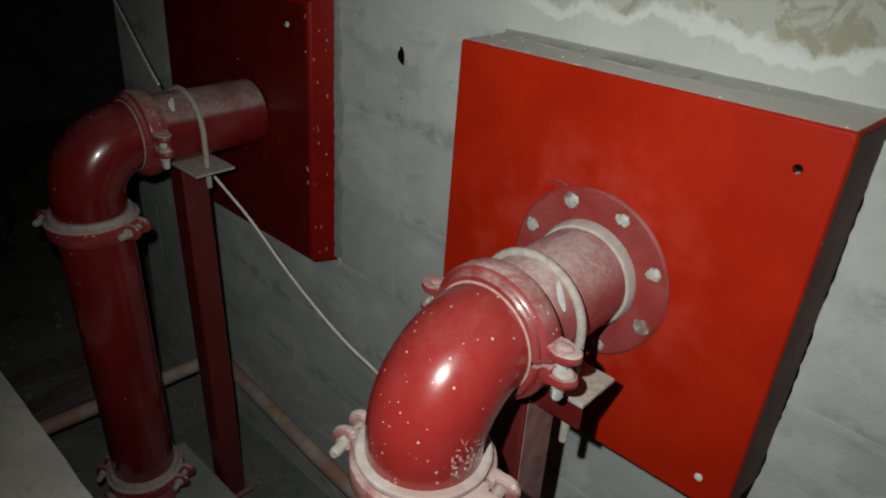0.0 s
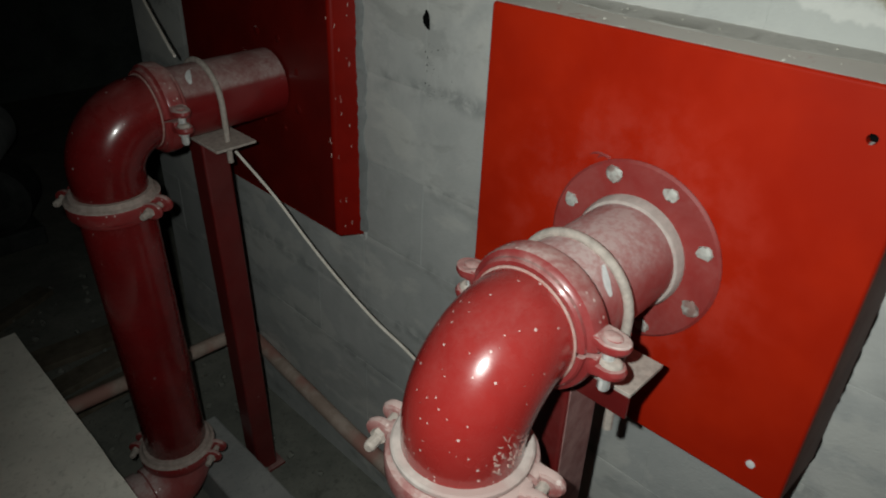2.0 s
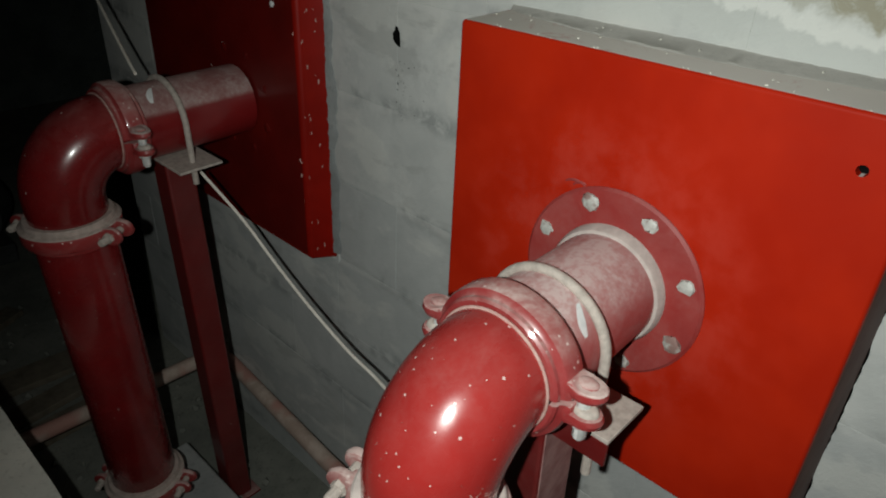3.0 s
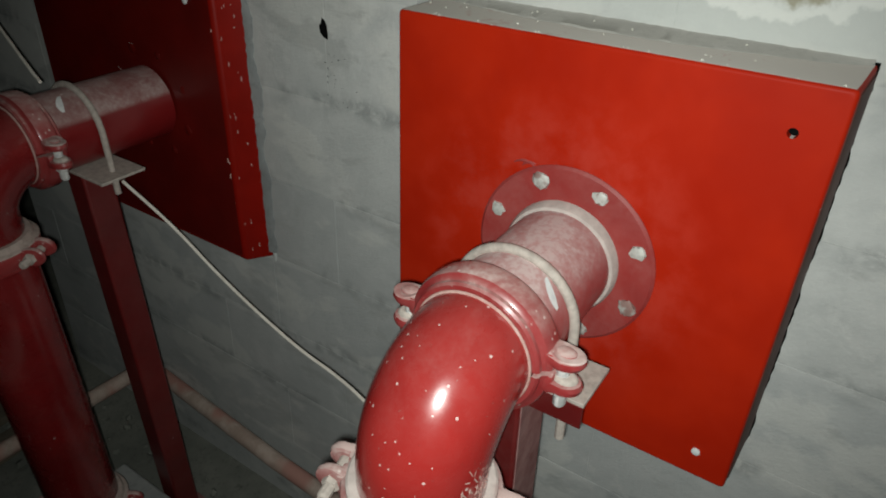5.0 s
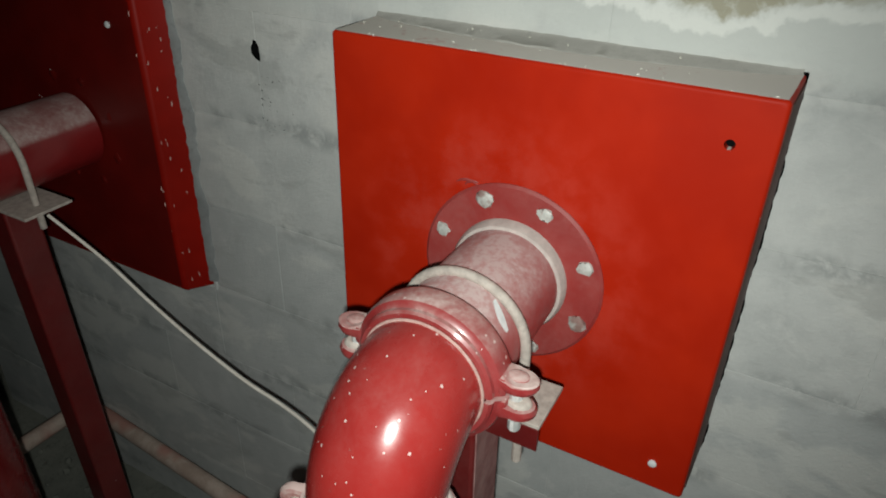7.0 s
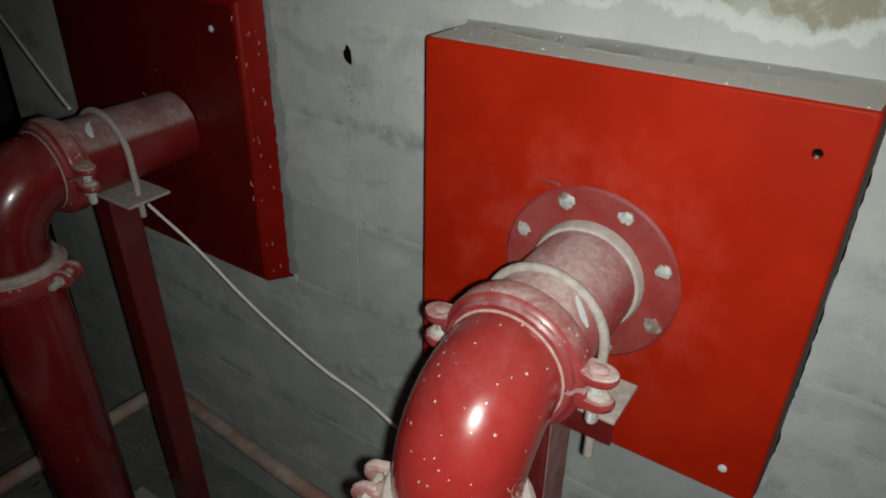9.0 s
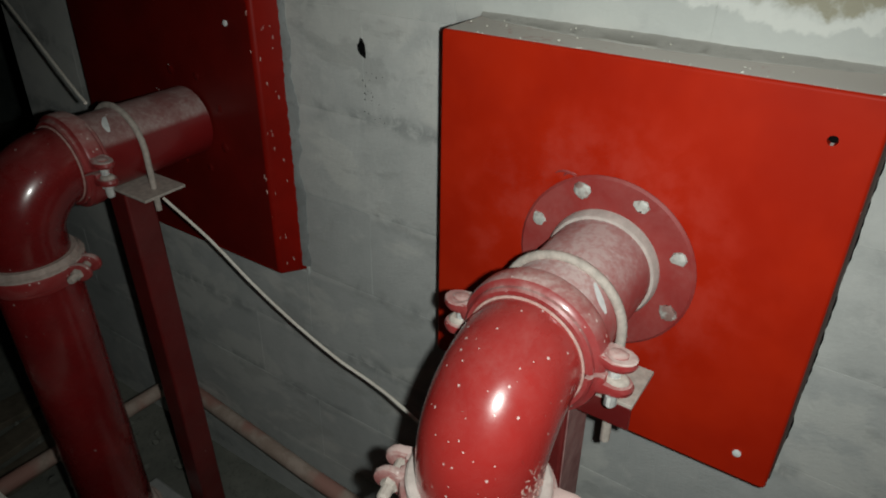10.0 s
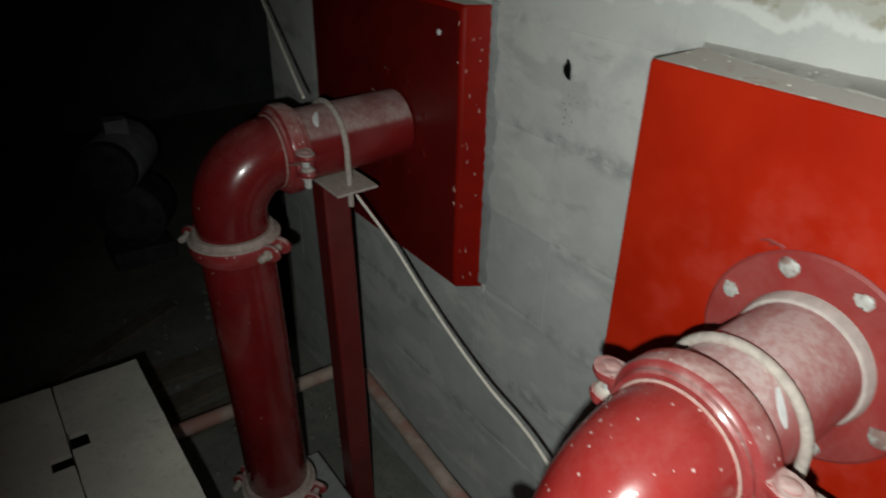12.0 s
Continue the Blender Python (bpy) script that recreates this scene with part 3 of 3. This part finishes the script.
def riser(y, z, pitch, yaw, couple_x, drop_x, fall, foot, ear, low_ear, front, bare):
    """One riser: flange at the box, level pipe, coupling, elbow, falling pipe, coupling and low elbow."""
    r = thing("fire_pipe", "red enamelled fire pipe bending down from the box, dusty on top", "pipe", pose(0, y, z, 0, -pitch, yaw), group="red fire pipes")
    upright = pose(0, 0, 0, 0, -pitch, yaw).inverted()
    fl = part("flange", lathe([(0, 0.133), (-0.002, 0.133), (-0.005, 0.129), (-0.005, 0.07)], "x", 64), FLANGE_RED if bare else LEFT_SHADED_RED, r, "round bolted flange painted red",
              at=pose(front + (0.0 if bare else 0.0072), 0, 0) @ upright)
    for i in range(8):
        a = radians(22.5 + 45 * i)
        bm = bmesh.new()
        hexagon(bm, (-0.005, 0.1135 * math.cos(a), 0.1135 * math.sin(a)), (-1, 0, 0), (0.0102 if bare else 0.009) + 0.002 * (i % 3 == 1), 0.0035, 9, 0.001)
        shake = random.Random(40 + i)
        for v in bm.verts:
            v.co += Vector((0, shake.uniform(-0.0024, 0.0024), shake.uniform(-0.0026, 0.0026)))
        part("flange_bolt", bm, (FLANGE_RED if i == 6 else WORN_BOLT) if bare else LEFT_SHADED_RED, fl, "pale unpainted bolt head" if bare and i != 6 else "")
    if bare:
        part("weld_collar", lathe([(-0.003, 0.0755), (-0.003, 0.0845), (-0.014, 0.0835), (-0.020, 0.0805), (-0.022, 0.0755)], "x", 56, cap=False), GASKET, r, "dusty collar at the flange", at=pose(front, 0, 0))
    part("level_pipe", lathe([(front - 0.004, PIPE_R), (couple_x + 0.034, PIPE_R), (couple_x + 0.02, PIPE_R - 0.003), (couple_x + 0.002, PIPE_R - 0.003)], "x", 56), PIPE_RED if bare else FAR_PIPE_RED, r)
    coupling(r, Matrix.Translation((couple_x, 0, 0)) @ Matrix(((0, 0, 1, 0), (1, 0, 0, 0), (0, 1, 0, 0), (0, 0, 0, 1))), True)
    level = couple_x - drop_x
    part("elbow", elbow_mesh(level, fall, PIPE_R - 0.003), ELBOW_RED if bare else DIMMED_RED, r, "glossy red cast elbow" + (" with white specks" if bare else ""), at=pose(drop_x, 0, 0))
    part("gasket_line", lathe([(-0.0295, 0.071), (-0.0295, 0.0765), (-0.0280, 0.0772), (-0.0265, 0.0765), (-0.0265, 0.071)], "x", 56, cap=False), RIM, r, at=pose(couple_x, 0, 0))
    coupling(r, pose(drop_x, 0, -fall, 0, 0, ear), False, not bare, 0.92)
    part("falling_pipe", lathe([(-foot, PIPE_R - 0.003), (0.03 - foot, PIPE_R - 0.003), (0.036 - foot, PIPE_R), (-fall - 0.036, PIPE_R), (-fall - 0.03, PIPE_R - 0.003), (-fall, PIPE_R - 0.003)], "z", 56), DIMMED_RED, r, at=pose(drop_x, 0, 0))
    coupling(r, pose(drop_x, 0, -foot, 0, 0, low_ear), False, not bare)
    part("low_elbow", elbow_mesh(0.112, 0.112, PIPE_R), PIPE_RED, r, "dusty red low elbow", at=pose(drop_x, 0, -foot - 0.112, 0, 180, 0))
    part("low_pipe", lathe([(drop_x - 0.242, PIPE_R), (drop_x - 0.112, PIPE_R)], "x", 40), PIPE_RED, r, at=pose(0, 0, -foot - 0.112))
    return r


NEAR_COUPLING, NEAR_DROP = -0.222, -0.347
riser_right = riser(*NEAR_PIPE, 1.1, 1.1, NEAR_COUPLING, NEAR_DROP, 0.145, 0.926, 283, 150, 0.0, True)
riser_left = riser(*FAR_PIPE, 1.6, 0.3, -0.217, -0.350, 0.172, 0.912, 300, 308, 0.06, False)

# bare primer chip on the level pipe of the near riser, and worn raised marks on its elbow
chip = bmesh.new()
for i in range(9):
    a = radians(34 + i * 3.4)
    x0, wd = -0.142 - 0.0018 * i, 0.0115 * math.sin(radians(20 + 18 * i))
    for s in (0, 1):
        chip.verts.new((x0 - s * (0.002 + abs(wd)), -(PIPE_R + 0.0006) * math.sin(a), (PIPE_R + 0.0006) * math.cos(a)))
chip.verts.ensure_lookup_table()
for i in range(8):
    chip.faces.new([chip.verts[k] for k in (2 * i, 2 * i + 1, 2 * i + 3, 2 * i + 2)])
near_chip = part("paint_chip", chip, PAINT_CHIP, riser_right, "bare pale chip in the paint", at=pose(-0.012, 0, 0))
far_chip = new("paint_chip", near_chip.data)
far_chip.parent, far_chip.matrix_basis = riser_left, pose(-0.004, 0, 0, -14, 0, 0)
tagged(far_chip, "bare pale chip in the paint")


def on_elbow(a, b, lift):
    """A point on the near elbow: a degrees round the bend, b degrees round the bar from its outside towards -y."""
    a, b = radians(a), radians(b)
    bend = NEAR_COUPLING - NEAR_DROP - 0.022
    out = Vector((-math.sin(a), 0, math.cos(a)))
    n = out * math.cos(b) - Vector((0, 1, 0)) * math.sin(b)
    return Vector((bend, 0, -bend)) + out * bend + n * (PIPE_R - 0.0005 + lift), n


rnd = random.Random(8)
marks = bmesh.new()
for row in range(5):
    for col in range(8):
        a0, b0 = 50 + col * 5.0, 64 + row * 8
        for bar in range(2):
            a1, b1 = a0 + rnd.uniform(0, 2.5), b0 + rnd.uniform(0, 4)
            a2, b2 = a1 + rnd.choice((0.4, 3.0)), b1 + rnd.choice((0.5, 5.0))
            p, n = on_elbow(a1, b1, -0.0012)
            q, _ = on_elbow(a2, b2, -0.0012)
            if (q - p).length > 0.002:
                sweep([p, q], 0.0013, 6, marks)
tagged(part("raised_marks", marks, RIM, riser_right, "worn unreadable raised casting marks", at=pose(NEAR_DROP, 0, 0)), kind="stuff")


# ---- pipe supports ----
def pipe_support(y, axis_z, tail, x, lean=0.0, near=False, half=0.04, shift=0.0):
    """A square post with a flat plate under the pipe and a U-bolt over it."""
    z = axis_z - PIPE_R - 0.002
    s = thing("pipe_support", "red square steel post with dusty plate and U-bolt", "pipe support", pose(x + lean, y, FLOOR, 0, -math.degrees(lean / 1.08), 0), group="pipe supports")
    zz = z - FLOOR
    part("post", block(shift - half, -half, 0.008, shift + half, half, zz - 0.007, 0.006, 3), POST_RED, s)
    if near:
        part("dusty_face", block(-0.036, -0.0415, 0.02, 0.036, -0.0395, zz - 0.012, 0.0005, 1), DUSTY_RED, s, "pinkish dust on one face of the post")
    part("base_plate", block(-0.046, -0.046, 0, 0.046, 0.046, 0.008, 0.002), POST_RED, s)
    part("plate", block(-0.032 if near else -0.048, -0.120, zz - 0.006, 0.048, 0.120, zz, 0.0012), DUSTY_STEEL, s, "flat plate grey with dust")
    if near:
        part("lip", block(-0.032, -0.119, zz - 0.042, -0.027, 0.119, zz - 0.0062, 0.001), POST_RED, s, "red lip folded down from the plate")
    R = PIPE_R + 0.0065
    pts = [(0, -R, zz - tail), (0, -R, zz - 0.03), (0, -R, zz + 0.04)]
    pts += [(0, -R * math.cos(radians(a)), zz + PIPE_R + R * math.sin(radians(a))) for a in range(0, 181, 9)]
    pts += [(0, R, zz + 0.04), (0, R, zz - 0.03), (0, R, zz - tail)]
    part("u_bolt", sweep(pts, 0.0065, 12), DUSTY_STEEL, s, "dust-covered steel U-bolt")
    for k in (-1, 1):
        part("nut", hexagon(bmesh.new(), (0, k * R, zz - 0.006), (0, 0, -1), 0.012, 0.010), DUSTY_STEEL, s)
    return s


support_right = pipe_support(NEAR_PIPE[0] - 0.003, NEAR_PIPE[1] - 0.003, 0.105, -0.142, 0.035, True)
support_left = pipe_support(FAR_PIPE[0], FAR_PIPE[1] - 0.003, 0.05, -0.112, 0.03, False, 0.032, -0.006)

# ---- cable ----
cord = thing("cable", "thin cream cable slung loosely between the two pipes", "cable", pose(-0.15, 1.2, 1.14))
line = [(-0.1, 1.075, 0.945), (-0.071, 0.982, 0.862), (-0.059, 0.878, 0.784), (-0.062, 0.766, 0.737), (-0.068, 0.644, 0.702), (-0.075, 0.545, 0.69), (-0.096, 0.452, 0.688), (-0.14, 0.25, 0.655), (-0.17, 0.1, 0.6)]
part("lower_run", sweep([p - Vector((-0.15, 1.2, 1.14)) for p in smooth_line(line)], 0.0033, 10), CORD, cord)
line = [(-0.152, 1.19, 1.138), (-0.14, 1.25, 1.158), (-0.10, 1.43, 1.22), (-0.04, 1.70, 1.32), (0.06, 2.10, 1.50)]
part("upper_run", sweep([p - Vector((-0.15, 1.2, 1.14)) for p in smooth_line(line)], 0.0033, 10), CORD, cord)

# ---- drain pipe along the foot of the wall ----
drain = thing("drain_pipe", "dusty pale plastic pipe along the foot of the wall", "pipe", pose(0.08, 1.5, 0.1))
part("wall_run", sweep([(0.02, 0.0, 0.0), (-0.03, -0.6, 0.015), (-0.05, -1.1, 0.02), (-0.05, -2.2, 0.03)], 0.022, 16), PLASTIC, drain)
part("cross_run", sweep([(0.02, 0.03, 0.0), (-0.25, 0.035, 0.0), (-0.75, 0.045, 0.0)], 0.023, 16), PLASTIC, drain)
part("corner_fitting", lathe([(-0.035, 0.024), (-0.035, 0.029), (0.035, 0.029), (0.035, 0.024)], "z", 18), PLASTIC, drain, at=pose(0.015, 0.015, 0, 20, 0, 0))

# ---- cover boards with hand slots ----
def cover_board(x0, x1, slot_x0, slot_x1, slot_y0, slot_y1, name_label):
    y0, y1 = -1.6, 1.378
    b = thing("cover_board", name_label, "cover board", pose(x0, y0, COVER_Z - 0.034), group="cover boards over the trench")
    bm = bmesh.new()
    rnd = random.Random(int(-x0 * 1000))
    xs = sorted({0.0, round(slot_x0 - x0, 4), round(slot_x1 - x0, 4), round(x1 - x0, 4)} | {round((x1 - x0) * i / 6, 4) for i in range(1, 6)})
    ys = sorted({0.0, round(slot_y0 - y0, 4), round(slot_y1 - y0, 4), round(y1 - y0, 4)} | {round((y1 - y0) * i / 70, 4) for i in range(1, 70)})
    top = {}
    for i, x in enumerate(xs):
        for j, y in enumerate(ys):
            # sawn edges wander a little and are chipped
            dx = rnd.uniform(-0.0016, 0.0016) + (0.0035 if rnd.random() < 0.12 else 0.0) if i in (0, len(xs) - 1) else 0.0
            dy = rnd.uniform(-0.0018, 0.0018) if j in (0, len(ys) - 1) else 0.0
            dx = abs(dx) if i == 0 else -abs(dx)
            for k, z in enumerate((0, 0.034)):
                top[i, j, k] = bm.verts.new((x + dx, y + dy, z))

    def solid(i, j):
        if not (0 <= i < len(xs) - 1 and 0 <= j < len(ys) - 1):
            return False
        mx, my = (xs[i] + xs[i + 1]) / 2 + x0, (ys[j] + ys[j + 1]) / 2 + y0
        return not (slot_x0 < mx < slot_x1 and slot_y0 < my < slot_y1)

    for i in range(len(xs) - 1):
        for j in range(len(ys) - 1):
            if not solid(i, j):
                continue
            bm.faces.new([top[i, j, 1], top[i + 1, j, 1], top[i + 1, j + 1, 1], top[i, j + 1, 1]])
            bm.faces.new([top[i, j, 0], top[i, j + 1, 0], top[i + 1, j + 1, 0], top[i + 1, j, 0]])
            for di, dj, a, c in ((-1, 0, (i, j), (i, j + 1)), (1, 0, (i + 1, j), (i + 1, j + 1)), (0, -1, (i, j), (i + 1, j)), (0, 1, (i, j + 1), (i + 1, j + 1))):
                if not solid(i + di, j + dj):
                    bm.faces.new([top[(*a, 0)], top[(*c, 0)], top[(*c, 1)], top[(*a, 1)]])
    part("board", bm, COVER, b)
    # added black block stands for the dark inside of the cut slot
    part("slot_shade", block(slot_x0 - x0 + 0.001, slot_y0 - y0 + 0.001, 0.004, slot_x1 - x0 - 0.001, slot_y1 - y0 - 0.001, 0.024), BLACK, b, "black block added for the shade in the hand slot")
    return b


cover_board(-0.745, -0.560, -0.745, -0.708, 1.143, 1.190, "dusty pale cover board with a cut hand slot")
cover_board(-1.35, -0.7468, -0.787, -0.7468, 1.097, 1.135, "dusty pale wide cover board with a cut hand slot")

# ---- clutter on the floor beyond the riser ----
def plank(x, y, length, width, turn, lift=0.0):
    t = thing("plank", "dirty brown plank lying on the floor", "plank", pose(x, y, FLOOR + lift, 0, 0, turn), group="planks on the floor")
    part("board", block(-length / 2, -width / 2, 0, length / 2, width / 2, 0.025, 0.003), TIMBER, t)


plank(-0.38, 1.78, 0.62, 0.10, 4)
plank(-0.36, 1.92, 0.55, 0.09, 9)
plank(-0.40, 2.10, 0.70, 0.12, -3)
plank(-0.50, 2.42, 0.60, 0.08, 28)

for i, pts in enumerate(([(-0.52, 1.36, 0.01), (-0.49, 1.30, 0.03), (-0.45, 1.33, 0.05), (-0.46, 1.40, 0.02), (-0.52, 1.43, 0.0)],
                         [(-0.50, 1.20, 0.0), (-0.46, 1.26, 0.05), (-0.43, 1.31, 0.03), (-0.47, 1.34, 0.0)])):
    w = thing("loose_wire", "short loose black wire curled on the floor", "wire", pose(pts[0][0], pts[0][1], FLOOR), group="loose wires")
    part("strand", sweep([Vector((p[0] - pts[0][0], p[1] - pts[0][1], p[2] + 0.004)) for p in smooth_line(pts)], 0.004, 8), WIRE_BLACK, w)

stub = thing("pipe_stub", "pale dusty plastic pipe stub lying on the floor", "pipe stub", pose(-0.47, 1.19, FLOOR + 0.03, 0, 0, 35))
part("tube", lathe([(-0.06, 0.020), (-0.06, 0.030), (0.07, 0.030), (0.07, 0.020)], "x", 24), PLASTIC, stub)

rnd = random.Random(21)
rubble = bmesh.new()
for i in range(160):
    x, y, q = rnd.uniform(-0.56, 0.05), rnd.uniform(1.0, 2.6), rnd.uniform(0.004, 0.016)
    made = bmesh.ops.create_icosphere(rubble, subdivisions=1, radius=q, matrix=pose(x, y, FLOOR + q * 0.5, rnd.uniform(0, 90), rnd.uniform(0, 90), 0))["verts"]
    for v in made:
        v.co += Vector((rnd.uniform(-1, 1), rnd.uniform(-1, 1), rnd.uniform(-1, 0.4))) * q * 0.25
tagged(part("rubble", rubble, CEMENT), "grey cement crumbs strewn over the floor", "rubble", kind="stuff")

# a pump standing far back in the dark
pump = thing("pump", "dim grey pump motor standing in the dark", "pump", pose(-0.22, 3.1, FLOOR))
part("motor_body", lathe([(-0.16, 0.05), (-0.16, 0.115), (-0.13, 0.13), (0.13, 0.13), (0.15, 0.11), (0.15, 0.05)], "x", 32), DULL_ALLOY, pump, at=pose(0, 0, 0.52, 0, 0, 60))
part("end_cover", lathe([(-0.21, 0.09), (-0.20, 0.12), (-0.16, 0.125), (-0.16, 0.05)], "x", 32), DARK_IRON, pump, at=pose(0, 0, 0.52, 0, 0, 60))
part("casing", lathe([(-0.12, 0.10), (-0.09, 0.16), (0.09, 0.16), (0.12, 0.10)], "x", 32), DARK_IRON, pump, at=pose(0.02, 0.02, 0.24, 0, 0, 60))
part("foot", block(-0.14, -0.12, 0, 0.14, 0.12, 0.09, 0.01), DARK_IRON, pump)
part("terminal_box", block(-0.05, -0.07, 0.62, 0.05, 0.02, 0.70, 0.008), DULL_ALLOY, pump)

# ---- blocks of the wall ----
BLOCK_LENGTH = 0.4
shared = {}


def block_mesh(length, seed, gap):
    key = (round(length, 3), seed, gap)
    if key not in shared:
        rnd = random.Random(seed * 31 + int(length * 100))
        bm = block(-0.0006, gap, gap, 0.05, length - gap, 0.2 - gap, gap * 0.7, 1)
        for v in bm.verts:
            v.co.y += rnd.uniform(-0.6, 0.6) * gap
            v.co.z += rnd.uniform(-0.6, 0.6) * gap
        finish(bm)
        me = bpy.data.meshes.new("block")
        bm.to_mesh(me)
        bm.free()
        me.materials.append(BLOCK)
        shared[key] = me
    return shared[key]


rnd = random.Random(4)
for course in range(-1, 13):
    z = 0.13 + 0.2 * course
    y = -1.9 + (0.2 if course % 2 else 0.0)
    while y < 1.99:
        length = min(BLOCK_LENGTH, 2.02 - y)
        b = new("block", block_mesh(length, rnd.randrange(4), 0.0005 if 0.7 < z < 1.3 else 0.0003))
        b.parent = wall
        b.location = (WALL + rnd.uniform(-0.0002, 0.0006), y, z)
        y += BLOCK_LENGTH
